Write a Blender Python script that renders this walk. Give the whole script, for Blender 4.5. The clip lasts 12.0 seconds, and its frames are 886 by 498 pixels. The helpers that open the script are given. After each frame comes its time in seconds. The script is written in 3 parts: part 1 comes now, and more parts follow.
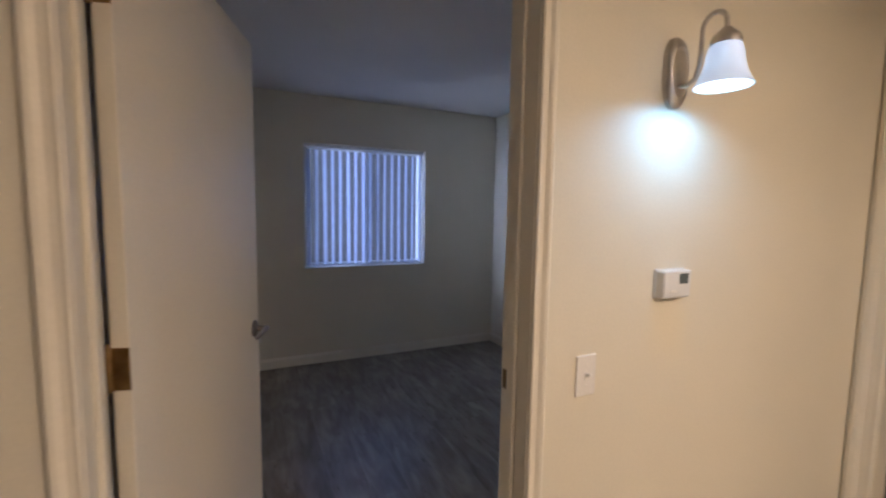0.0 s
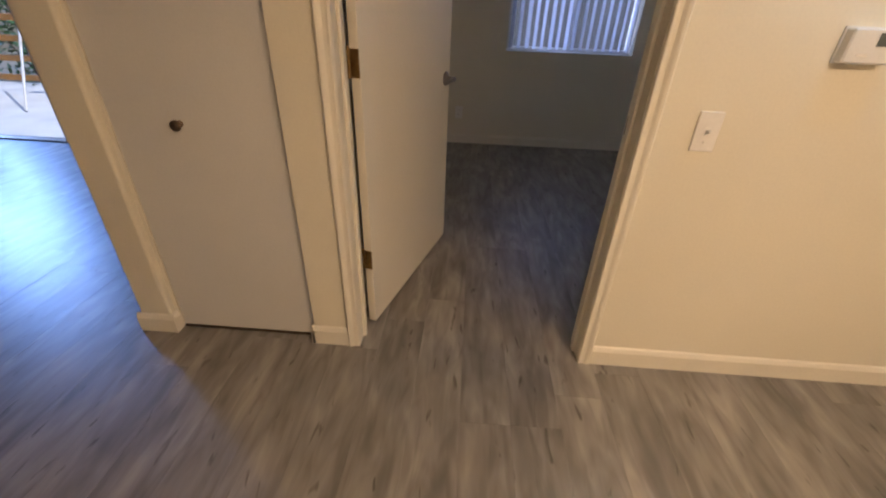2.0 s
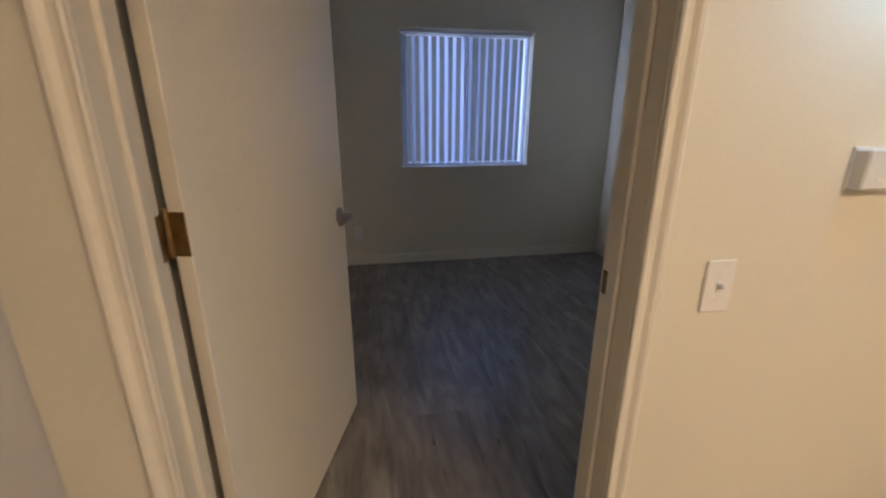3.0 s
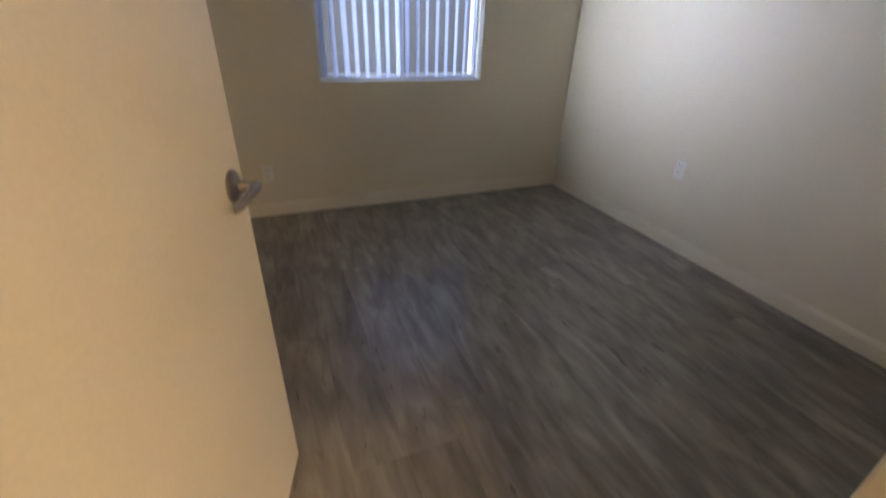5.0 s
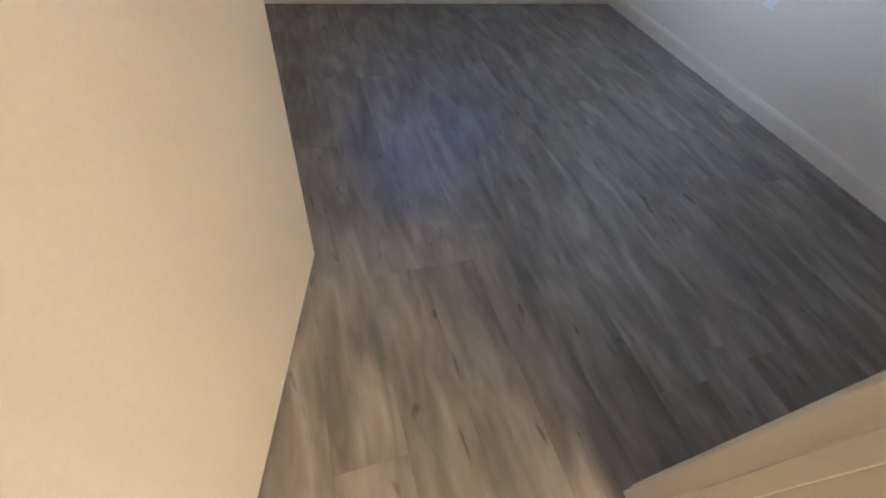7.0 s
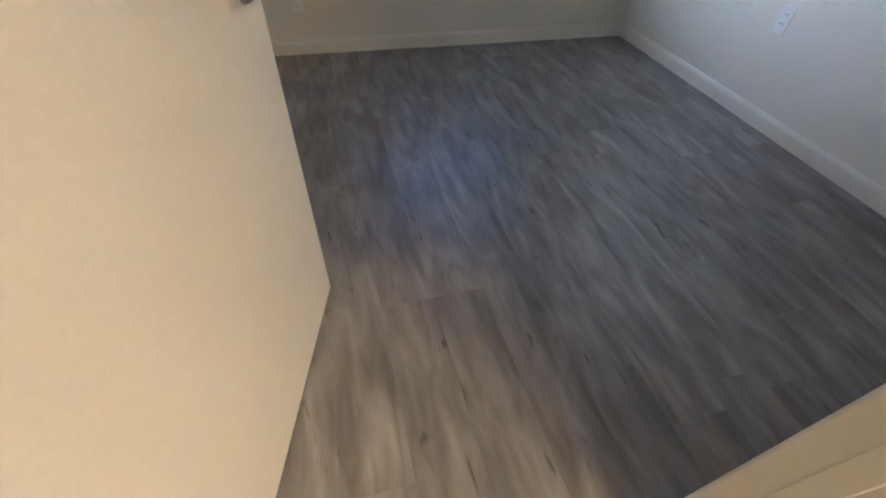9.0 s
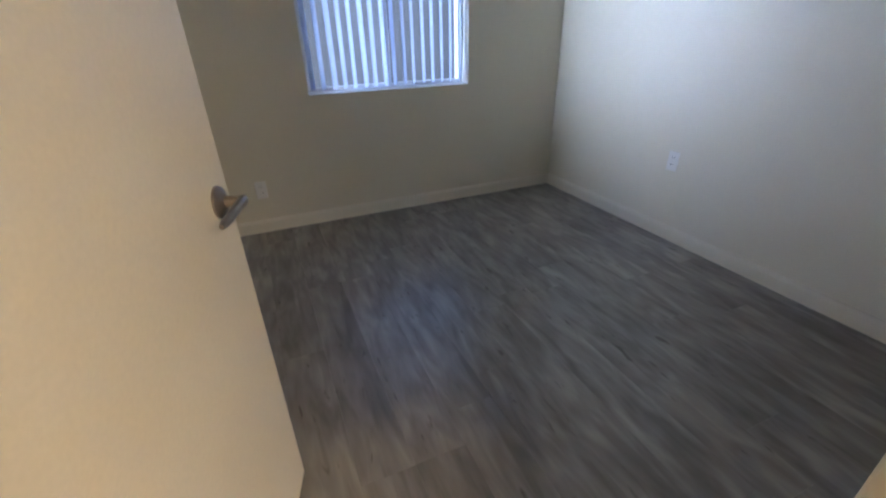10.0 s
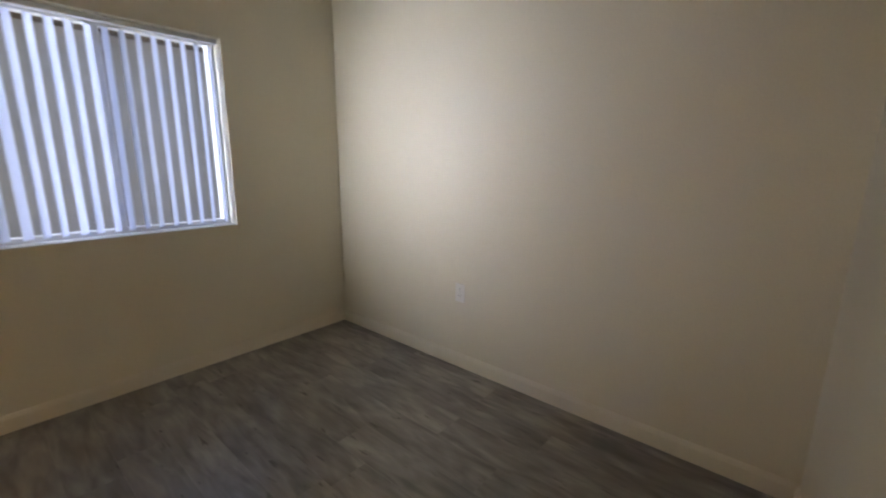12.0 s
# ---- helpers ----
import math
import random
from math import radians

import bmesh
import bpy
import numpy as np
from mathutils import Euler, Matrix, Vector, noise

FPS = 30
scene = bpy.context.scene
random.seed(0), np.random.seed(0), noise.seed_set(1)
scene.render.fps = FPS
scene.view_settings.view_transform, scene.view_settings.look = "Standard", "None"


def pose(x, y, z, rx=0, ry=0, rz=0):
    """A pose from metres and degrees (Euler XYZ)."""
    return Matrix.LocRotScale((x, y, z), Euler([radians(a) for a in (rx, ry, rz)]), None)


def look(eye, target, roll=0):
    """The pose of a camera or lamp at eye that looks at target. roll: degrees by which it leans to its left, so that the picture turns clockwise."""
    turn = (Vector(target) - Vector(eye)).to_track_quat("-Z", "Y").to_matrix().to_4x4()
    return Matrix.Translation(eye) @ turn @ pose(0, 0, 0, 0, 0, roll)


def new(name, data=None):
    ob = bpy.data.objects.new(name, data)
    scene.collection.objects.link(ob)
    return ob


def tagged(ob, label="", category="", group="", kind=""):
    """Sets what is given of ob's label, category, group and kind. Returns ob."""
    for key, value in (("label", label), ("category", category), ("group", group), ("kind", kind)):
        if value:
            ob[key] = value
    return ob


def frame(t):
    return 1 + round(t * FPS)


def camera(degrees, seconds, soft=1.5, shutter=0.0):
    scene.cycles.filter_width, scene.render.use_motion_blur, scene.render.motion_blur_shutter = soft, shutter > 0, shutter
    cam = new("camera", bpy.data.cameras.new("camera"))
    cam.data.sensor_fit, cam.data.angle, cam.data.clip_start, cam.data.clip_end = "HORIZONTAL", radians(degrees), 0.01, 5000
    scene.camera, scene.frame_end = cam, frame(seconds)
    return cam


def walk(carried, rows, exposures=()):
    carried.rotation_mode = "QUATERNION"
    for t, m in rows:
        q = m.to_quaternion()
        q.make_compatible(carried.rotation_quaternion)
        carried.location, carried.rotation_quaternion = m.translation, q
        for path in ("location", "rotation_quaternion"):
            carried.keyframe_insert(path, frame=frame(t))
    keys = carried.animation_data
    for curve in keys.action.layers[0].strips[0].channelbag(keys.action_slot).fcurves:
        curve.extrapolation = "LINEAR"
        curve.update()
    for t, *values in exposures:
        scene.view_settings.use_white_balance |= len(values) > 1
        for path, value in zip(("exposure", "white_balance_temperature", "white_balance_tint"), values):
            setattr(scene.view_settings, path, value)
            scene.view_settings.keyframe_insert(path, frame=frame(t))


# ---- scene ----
cam = camera(93.4, 12.0, soft=2.0, shutter=0.25)
PATH = [
    (0, (0.237, -0.858, 1.411), (1.072, 0.95, 1.23), 0.9),
    (0.5, (0.204, -0.993, 1.395), (0.542, 0.963, 1.155), 0.5),
    (1, (0.217, -1.137, 1.331), (0.242, 0.728, 0.61), 0.4),
    (1.5, (0.293, -1.25, 1.252), (0.222, 0.438, 0.182), 2.5),
    (2, (0.375, -1.291, 1.273), (0.288, 0.423, 0.246), 2.2),
    (2.5, (0.355, -1.096, 1.307), (0.324, 0.789, 0.639), 1.1),
    (3, (0.353, -0.706, 1.302), (0.698, 1.17, 0.7), 0.2),
    (3.2, (0.371, -0.542, 1.296), (0.73, 1.332, 0.695), 0.8),
    (4.8, (0.376, 0.021, 1.278), (1.017, 1.782, 0.581), -0.9),
    (5, (0.331, 0.041, 1.232), (1.009, 1.667, 0.285), 2.0),
    (5.5, (0.308, 0.085, 1.186), (0.911, 1.441, -0.154), 4.3),
    (6, (0.314, 0.07, 1.133), (0.865, 1.375, -0.279), 6.9),
    (6.5, (0.306, 0.096, 1.092), (0.853, 1.297, -0.412), 9.6),
    (7, (0.296, 0.103, 1.093), (0.827, 1.28, -0.434), 9.7),
    (7.5, (0.293, 0.082, 1.085), (0.808, 1.305, -0.411), 8.9),
    (9.3, (0.353, 0.057, 1.14), (0.771, 1.424, -0.259), 2.8),
    (9.5, (0.353, 0.054, 1.143), (0.835, 1.518, -0.131), 1.5),
    (10, (0.35, 0.042, 1.222), (1.031, 1.682, 0.302), -1.5),
    (10.5, (0.39, 0.033, 1.305), (1.357, 1.682, 0.716), -0.6),
    (11, (0.419, 0.073, 1.36), (1.543, 1.684, 0.985), 0.4),
    (11.5, (0.55, 0.144, 1.365), (1.788, 1.686, 1.07), 1.7),
    (12, (0.664, 0.268, 1.305), (2.147, 1.542, 0.884), 0.5),
]
walk(cam, [(t, look(eye, target, roll)) for t, eye, target, roll in PATH], exposures=(
    (0.0, -0.55, 4950, 18), (1.0, -0.6, 5300, 18), (2.0, -0.5, 5600, 17), (3.2, -0.55, 5100, 14), (5.0, 0.35, 6000, 11), (6.0, 0.75, 5300, 9), (7.5, 0.85, 5000, 9),
    (9.5, 0.7, 4900, 9), (10.0, 0.45, 5100, 8), (10.5, 0.35, 5400, 8), (11.5, 0.3, 6600, 8), (12.0, 0.25, 6800, 9)))

# ---- plan, metres: hall wall face at y = 0, bedroom behind it ----
CEIL = 2.40          # ceiling height
WALL = 0.118         # thickness of the hall wall
JL, JR = -0.025, 0.883    # door opening, left and right jamb faces
DTOP = 2.055         # height of door openings
XR = 2.617           # bedroom's right wall, and the hall's end wall
XL = -0.069          # bedroom's closet wall
YF = 3.010           # bedroom's window wall
WX0, WX1, WZ0, WZ1 = 0.671, 1.820, 0.877, 1.992   # bedroom window opening
CX0, CX1 = -0.830, -0.214   # hall closet opening
PX = -0.966          # free corner of the hall closet's wall
YS = 2.33            # living room's outer wall
SX0, SX1 = -5.30, -3.30     # sliding glass door opening
HX0, HY0 = -6.0, -3.0       # living room's far walls
DOOR_TURN = 74.0     # degrees by which the bedroom door stands open


# ---- world, sun, large lights ----
world = bpy.data.worlds.new("world")
scene.world = world
world.use_nodes = True
wn = world.node_tree.nodes
sky = wn.new("ShaderNodeTexSky")
sky.sky_type, sky.sun_disc = "NISHITA", False
sky.sun_elevation, sky.sun_rotation = radians(58), radians(90)
wn["Background"].inputs["Strength"].default_value = 0.15
world.node_tree.links.new(sky.outputs["Color"], wn["Background"].inputs["Color"])


def lamp(name, kind, matrix, energy, color, **sizes):
    data = bpy.data.lights.new(name, kind)
    data.energy, data.color = energy, color
    for key, value in sizes.items():
        if key == "size":
            data.size = value
        elif key == "size_y":
            data.shape, data.size_y = "RECTANGLE", value
        elif key == "radius":
            data.shadow_soft_size = value
        elif key == "angle":
            data.angle = value
    ob = new(name, data)
    ob.matrix_world = matrix
    return ob


sun_way = Vector((math.sin(radians(90)) * math.cos(radians(58)), math.cos(radians(90)) * math.cos(radians(58)), math.sin(radians(58))))
lamp("sun", "SUN", look(sun_way * 20, (0, 0, 0)), 5.0, (1.0, 0.95, 0.88), angle=radians(0.5))
# out-of-view lamp that stands in for bright low sky beside the bedroom window
lamp("window_daylight", "AREA", look((-0.95, 4.25, 1.60), (2.6, 2.3, 1.30)), 165, (0.80, 0.84, 1.0), size=2.3, size_y=1.6)
# added strip lamp at the window's left jamb for daylight the slats throw sideways
jamb_lamp = lamp("window_jamb_lamp", "AREA", look((WX0 + 0.014, YF + 0.016, (WZ0 + WZ1) / 2), (XR, 2.10, 1.36)), 6.3, (0.86, 0.89, 1.0), size=0.03, size_y=1.0)
jamb_lamp.data.spread = radians(74)
# far lamp standing in for low blue sky through the sliding glass door
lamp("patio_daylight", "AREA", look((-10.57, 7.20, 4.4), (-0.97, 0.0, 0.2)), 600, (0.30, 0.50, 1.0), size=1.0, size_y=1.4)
# the bulb of the wall sconce
SCONCE = (1.358, -0.145, 1.79)
bulb_light = lamp("sconce_bulb_light", "SPOT", Matrix.Translation((SCONCE[0], SCONCE[1], SCONCE[2] - 0.025)), 5.8, (0.43, 0.82, 1.0), radius=0.03)
bulb_light.data.spot_size, bulb_light.data.spot_blend = radians(180), 0.7
# warm hall light that shines through the bedroom doorway; its unseen fixture is assumed
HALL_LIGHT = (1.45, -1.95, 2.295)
lamp("assumed_ceiling_lamp", "AREA", Matrix.Translation(HALL_LIGHT), 76, (1.0, 0.67, 0.36), size=1.15, size_y=0.24)



# ---- materials ----
def material(name, color, rough=0.6, metal=0.0, vary=0.06, scale=3.0, grain=0.02, grain_scale=120.0, bump=0.0, bump_scale=250.0, spec=0.5, coat=0.0):
    """A paint-like surface: colour that drifts at two scales, roughness that drifts, and fine relief."""
    m = bpy.data.materials.new(name)
    m.use_nodes = True
    n, l = m.node_tree.nodes, m.node_tree.links
    b = n["Principled BSDF"]
    b.inputs["Metallic"].default_value = metal
    b.inputs["Specular IOR Level"].default_value = spec
    b.inputs["Coat Weight"].default_value = coat
    co = n.new("ShaderNodeTexCoord")
    big, small = n.new("ShaderNodeTexNoise"), n.new("ShaderNodeTexNoise")
    big.inputs["Scale"].default_value, big.inputs["Detail"].default_value = scale, 4
    small.inputs["Scale"].default_value, small.inputs["Detail"].default_value = grain_scale, 2
    for t in (big, small):
        l.new(co.outputs["Object"], t.inputs["Vector"])
    mr = n.new("ShaderNodeMapRange")
    mr.inputs["From Min"].default_value, mr.inputs["From Max"].default_value = 0.3, 0.7
    mr.inputs["To Min"].default_value, mr.inputs["To Max"].default_value = 1 - vary, 1 + vary * 0.5
    l.new(big.outputs["Fac"], mr.inputs["Value"])
    mr2 = n.new("ShaderNodeMapRange")
    mr2.inputs["From Min"].default_value, mr2.inputs["From Max"].default_value = 0.3, 0.7
    mr2.inputs["To Min"].default_value, mr2.inputs["To Max"].default_value = 1 - grain, 1 + grain
    l.new(small.outputs["Fac"], mr2.inputs["Value"])
    mul = n.new("ShaderNodeMath")
    mul.operation = "MULTIPLY"
    l.new(mr.outputs["Result"], mul.inputs[0])
    l.new(mr2.outputs["Result"], mul.inputs[1])
    vm = n.new("ShaderNodeVectorMath")
    vm.operation = "SCALE"
    vm.inputs[0].default_value = color
    l.new(mul.outputs["Value"], vm.inputs["Scale"])
    l.new(vm.outputs["Vector"], b.inputs["Base Color"])
    rr = n.new("ShaderNodeMapRange")
    rr.inputs["To Min"].default_value, rr.inputs["To Max"].default_value = max(0.02, rough - 0.08), min(1, rough + 0.08)
    l.new(big.outputs["Fac"], rr.inputs["Value"])
    l.new(rr.outputs["Result"], b.inputs["Roughness"])
    if bump:
        bt, bp = n.new("ShaderNodeTexNoise"), n.new("ShaderNodeBump")
        bt.inputs["Scale"].default_value, bt.inputs["Detail"].default_value = bump_scale, 3
        bp.inputs["Strength"].default_value, bp.inputs["Distance"].default_value = bump, 0.002
        l.new(co.outputs["Object"], bt.inputs["Vector"])
        l.new(bt.outputs["Fac"], bp.inputs["Height"])
        l.new(bp.outputs["Normal"], b.inputs["Normal"])
    return m


def plank_material():
    """Grey-brown vinyl planks: long streaks, darker cracks, each plank in its own tone."""
    m = bpy.data.materials.new("plank_vinyl")
    m.use_nodes = True
    n, l = m.node_tree.nodes, m.node_tree.links
    b = n["Principled BSDF"]
    geo, info = n.new("ShaderNodeNewGeometry"), n.new("ShaderNodeObjectInfo")
    add = n.new("ShaderNodeMath")
    add.operation = "ADD"
    l.new(geo.outputs["Random Per Island"], add.inputs[0])
    l.new(info.outputs["Random"], add.inputs[1])
    fr = n.new("ShaderNodeMath")
    fr.operation = "FRACT"
    l.new(add.outputs["Value"], fr.inputs[0])
    shift = n.new("ShaderNodeVectorMath")
    shift.operation = "MULTIPLY_ADD"
    shift.inputs[1].default_value = (1, 1, 1)
    off = n.new("ShaderNodeCombineXYZ")
    k = n.new("ShaderNodeMath")
    k.operation = "MULTIPLY"
    k.inputs[1].default_value = 47.0
    l.new(fr.outputs["Value"], k.inputs[0])
    for axis in ("X", "Y", "Z"):
        l.new(k.outputs["Value"], off.inputs[axis])
    l.new(geo.outputs["Position"], shift.inputs[0])
    l.new(off.outputs["Vector"], shift.inputs[2])

    def streaks(sx, sy, detail, distort=0.0):
        mp, t = n.new("ShaderNodeMapping"), n.new("ShaderNodeTexNoise")
        mp.inputs["Scale"].default_value = (sx, sy, 1)
        t.inputs["Scale"].default_value, t.inputs["Detail"].default_value, t.inputs["Distortion"].default_value = 1, detail, distort
        l.new(shift.outputs["Vector"], mp.inputs["Vector"])
        l.new(mp.outputs["Vector"], t.inputs["Vector"])
        return t.outputs["Fac"]

    def ramp(value, stops):
        r = n.new("ShaderNodeValToRGB")
        while len(r.color_ramp.elements) < len(stops):
            r.color_ramp.elements.new(0.5)
        for e, (p, c) in zip(r.color_ramp.elements, stops):
            e.position, e.color = p, (*c, 1)
        l.new(value, r.inputs["Fac"])
        return r.outputs["Color"]

    def mix(kind, a, b2, fac=1.0):
        x = n.new("ShaderNodeMix")
        x.data_type, x.blend_type = "RGBA", kind
        x.inputs[0].default_value = fac
        l.new(a, x.inputs[6])
        l.new(b2, x.inputs[7])
        return x.outputs[2]

    wide = ramp(streaks(12, 3.6, 1.6, 0.7), ((0.26, (0.165, 0.156, 0.145)), (0.50, (0.236, 0.223, 0.207)), (0.74, (0.324, 0.308, 0.288))))
    patch = ramp(streaks(5, 2.2, 1.5, 0.3), ((0.3, (0.86, 0.85, 0.84)), (0.7, (1.13, 1.12, 1.10))))
    fine = ramp(streaks(60, 7.0, 2, 0.6), ((0.3, (0.95, 0.95, 0.95)), (0.7, (1.04, 1.04, 1.04))))
    wavy = ramp(streaks(18, 3.4, 2.0, 0.9), ((0.32, (0.75, 0.745, 0.74)), (0.5, (1.0, 1.0, 1.0)), (0.68, (1.21, 1.20, 1.19))))
    cracks = ramp(streaks(36, 8.0, 2, 0.5), ((0.25, (0.42, 0.40, 0.38)), (0.34, (1, 1, 1))))
    tone = ramp(fr.outputs["Value"], ((0.0, (0.92, 0.91, 0.90)), (0.5, (1.0, 0.98, 0.95)), (1.0, (1.07, 1.05, 1.03))))
    col = mix("MULTIPLY", mix("MULTIPLY", mix("MULTIPLY", mix("MULTIPLY", mix("MULTIPLY", wide, patch), wavy), fine), cracks), tone)
    l.new(col, b.inputs["Base Color"])
    rg = n.new("ShaderNodeMapRange")
    rg.inputs["To Min"].default_value, rg.inputs["To Max"].default_value = 0.27, 0.42
    l.new(streaks(40, 3, 3), rg.inputs["Value"])
    l.new(rg.outputs["Result"], b.inputs["Roughness"])
    b.inputs["Specular IOR Level"].default_value = 0.9
    bp = n.new("ShaderNodeBump")
    bp.inputs["Strength"].default_value, bp.inputs["Distance"].default_value = 0.06, 0.001
    l.new(streaks(120, 5, 4), bp.inputs["Height"])
    l.new(bp.outputs["Normal"], b.inputs["Normal"])
    return m


def glass_material():
    m = bpy.data.materials.new("clear_glass")
    m.use_nodes = True
    b = m.node_tree.nodes["Principled BSDF"]
    b.inputs["Base Color"].default_value = (0.95, 0.98, 0.97, 1)
    b.inputs["Roughness"].default_value, b.inputs["Transmission Weight"].default_value, b.inputs["IOR"].default_value = 0.0, 1.0, 1.45
    return m


def thin_material(name, color, through_part, rough=0.45, glow=0.0, glow_color=(1, 1, 1)):
    """A thin sheet that lets part of the light through (vinyl slat, frosted shade)."""
    m = material(name, color, rough=rough, vary=0.04, bump=0.0)
    n, l = m.node_tree.nodes, m.node_tree.links
    b = n["Principled BSDF"]
    tr, mx = n.new("ShaderNodeBsdfTranslucent"), n.new("ShaderNodeMixShader")
    tr.inputs["Color"].default_value = (*color, 1)
    mx.inputs["Fac"].default_value = through_part
    l.new(b.outputs["BSDF"], mx.inputs[1])
    l.new(tr.outputs["BSDF"], mx.inputs[2])
    l.new(mx.outputs["Shader"], n["Material Output"].inputs["Surface"])
    if glow:
        b.inputs["Emission Color"].default_value = (*glow_color, 1)
        b.inputs["Emission Strength"].default_value = glow
    return m


def glow_material(name, color, strength):
    m = bpy.data.materials.new(name)
    m.use_nodes = True
    b = m.node_tree.nodes["Principled BSDF"]
    b.inputs["Emission Color"].default_value, b.inputs["Emission Strength"].default_value = (*color, 1), strength
    return m


M_WALL = material("cream_wall_paint", (0.80, 0.753, 0.615), rough=0.5, vary=0.035, scale=1.3, bump=0.10, bump_scale=170)
M_TRIM = material("cream_trim_paint", (0.82, 0.775, 0.655), rough=0.40, vary=0.04, scale=4, bump=0.05, bump_scale=90)
M_DOOR = material("cream_door_paint", (0.81, 0.765, 0.65), rough=0.38, vary=0.035, scale=2, bump=0.05, bump_scale=140)
M_CLOSET = material("off_white_closet_paint", (0.71, 0.70, 0.675), rough=0.42, vary=0.04, scale=2, bump=0.04, bump_scale=140)
M_CEIL = material("ceiling_texture", (0.81, 0.79, 0.75), rough=0.9, vary=0.03, scale=2, bump=0.55, bump_scale=75)
M_PLANK = plank_material()
M_SUB = material("subfloor", (0.05, 0.045, 0.04), rough=0.9)
M_NICKEL = material("brushed_nickel", (0.60, 0.575, 0.54), rough=0.36, metal=1.0, vary=0.1, scale=30)
M_SATIN = material("satin_nickel", (0.40, 0.35, 0.30), rough=0.34, metal=1.0, vary=0.15, scale=40)
M_BRONZE = material("worn_bronze", (0.20, 0.15, 0.11), rough=0.38, metal=1.0, vary=0.25, scale=60)
M_BRASS = material("aged_brass", (0.36, 0.25, 0.11), rough=0.42, metal=1.0, vary=0.3, scale=45)
M_PLATE = material("white_plastic", (0.86, 0.84, 0.79), rough=0.40, vary=0.02)
M_STAT = material("thermostat_plastic", (0.76, 0.76, 0.74), rough=0.4, vary=0.02)
M_LCD = material("grey_display", (0.10, 0.12, 0.12), rough=0.15, vary=0.05)
M_DARK = material("dark_slot", (0.02, 0.02, 0.02), rough=0.6)
M_VINYL = material("white_window_vinyl", (0.80, 0.80, 0.79), rough=0.4, vary=0.03)
M_ALU = material("aluminium_frame", (0.62, 0.63, 0.64), rough=0.35, metal=0.6, vary=0.05)
M_GLASS = glass_material()
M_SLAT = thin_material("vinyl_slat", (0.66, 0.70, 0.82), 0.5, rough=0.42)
M_SHADE = thin_material("frosted_shade", (0.86, 0.88, 0.88), 0.12, rough=0.3, glow=0.4, glow_color=(0.80, 0.96, 1.0))
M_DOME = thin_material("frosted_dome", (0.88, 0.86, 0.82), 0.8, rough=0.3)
M_BULB = glow_material("lit_bulb", (0.9, 0.97, 1.0), 40)
M_CONCRETE = material("pale_concrete", (0.66, 0.65, 0.63), rough=0.85, vary=0.12, scale=3, grain=0.08, bump=0.4, bump_scale=60)
M_SOIL = material("dry_ground", (0.20, 0.17, 0.12), rough=0.95, vary=0.3, scale=2, grain=0.2, bump=0.6, bump_scale=40)
M_RAIL = material("orange_stained_wood", (0.62, 0.27, 0.06), rough=0.55, vary=0.2, scale=9, grain=0.1, bump=0.2, bump_scale=80)
M_WHITEPOLE = material("white_pole_paint", (0.75, 0.72, 0.72), rough=0.45)
M_LEAF = material("green_leaf", (0.07, 0.16, 0.06), rough=0.5, vary=0.5, scale=4, grain=0.2, grain_scale=20)
M_BARK = material("bark", (0.12, 0.09, 0.07), rough=0.9, vary=0.3, scale=12, bump=0.6, bump_scale=40)
M_BACKDROP = material("backdrop_stucco", (0.30, 0.28, 0.28), rough=0.9, vary=0.1, bump=0.5, bump_scale=60)


# ---- mesh helpers ----
def box(bm, x0, x1, y0, y1, z0, z1, bevel=0.0, segments=1):
    made = bmesh.ops.create_cube(bm, size=1)["verts"]
    for v in made:
        v.co = Vector(((x0 + x1) / 2 + v.co.x * (x1 - x0), (y0 + y1) / 2 + v.co.y * (y1 - y0), (z0 + z1) / 2 + v.co.z * (z1 - z0)))
    if bevel:
        edges = {e for v in made for e in v.link_edges}
        bmesh.ops.bevel(bm, geom=list(edges), offset=bevel, segments=segments, affect="EDGES", profile=0.5)


def boxes(*rows, bevel=0.0):
    bm = bmesh.new()
    for r in rows:
        box(bm, *r, bevel=bevel)
    return bm


def moulding(bm, profile, p0, p1, out, across):
    """A straight moulding from p0 to p1; profile points are (out from the wall, across)."""
    p0, p1, out, across = Vector(p0), Vector(p1), Vector(out), Vector(across)
    a = [bm.verts.new(p0 + out * u + across * v) for u, v in profile]
    b = [bm.verts.new(p1 + out * u + across * v) for u, v in profile]
    n = len(profile)
    for i in range(n):
        bm.faces.new((a[i], a[(i + 1) % n], b[(i + 1) % n], b[i]))
    bm.faces.new(a[::-1])
    bm.faces.new(b)


def lathe(bm, profile, m, steps=28):
    """Turn (radius, height) points about the z axis of the pose m."""
    rings = []
    for r, h in profile:
        if r < 1e-5:
            rings.append([bm.verts.new(m @ Vector((0, 0, h)))])
        else:
            rings.append([bm.verts.new(m @ Vector((r * math.cos(2 * math.pi * i / steps), r * math.sin(2 * math.pi * i / steps), h))) for i in range(steps)])
    for a, b in zip(rings, rings[1:]):
        for i in range(steps):
            j = (i + 1) % steps
            if len(a) == 1 and len(b) == 1:
                continue
            if len(a) == 1:
                bm.faces.new((a[0], b[i], b[j]))
            elif len(b) == 1:
                bm.faces.new((a[i], b[0], a[j]))
            else:
                bm.faces.new((a[i], b[i], b[j], a[j]))


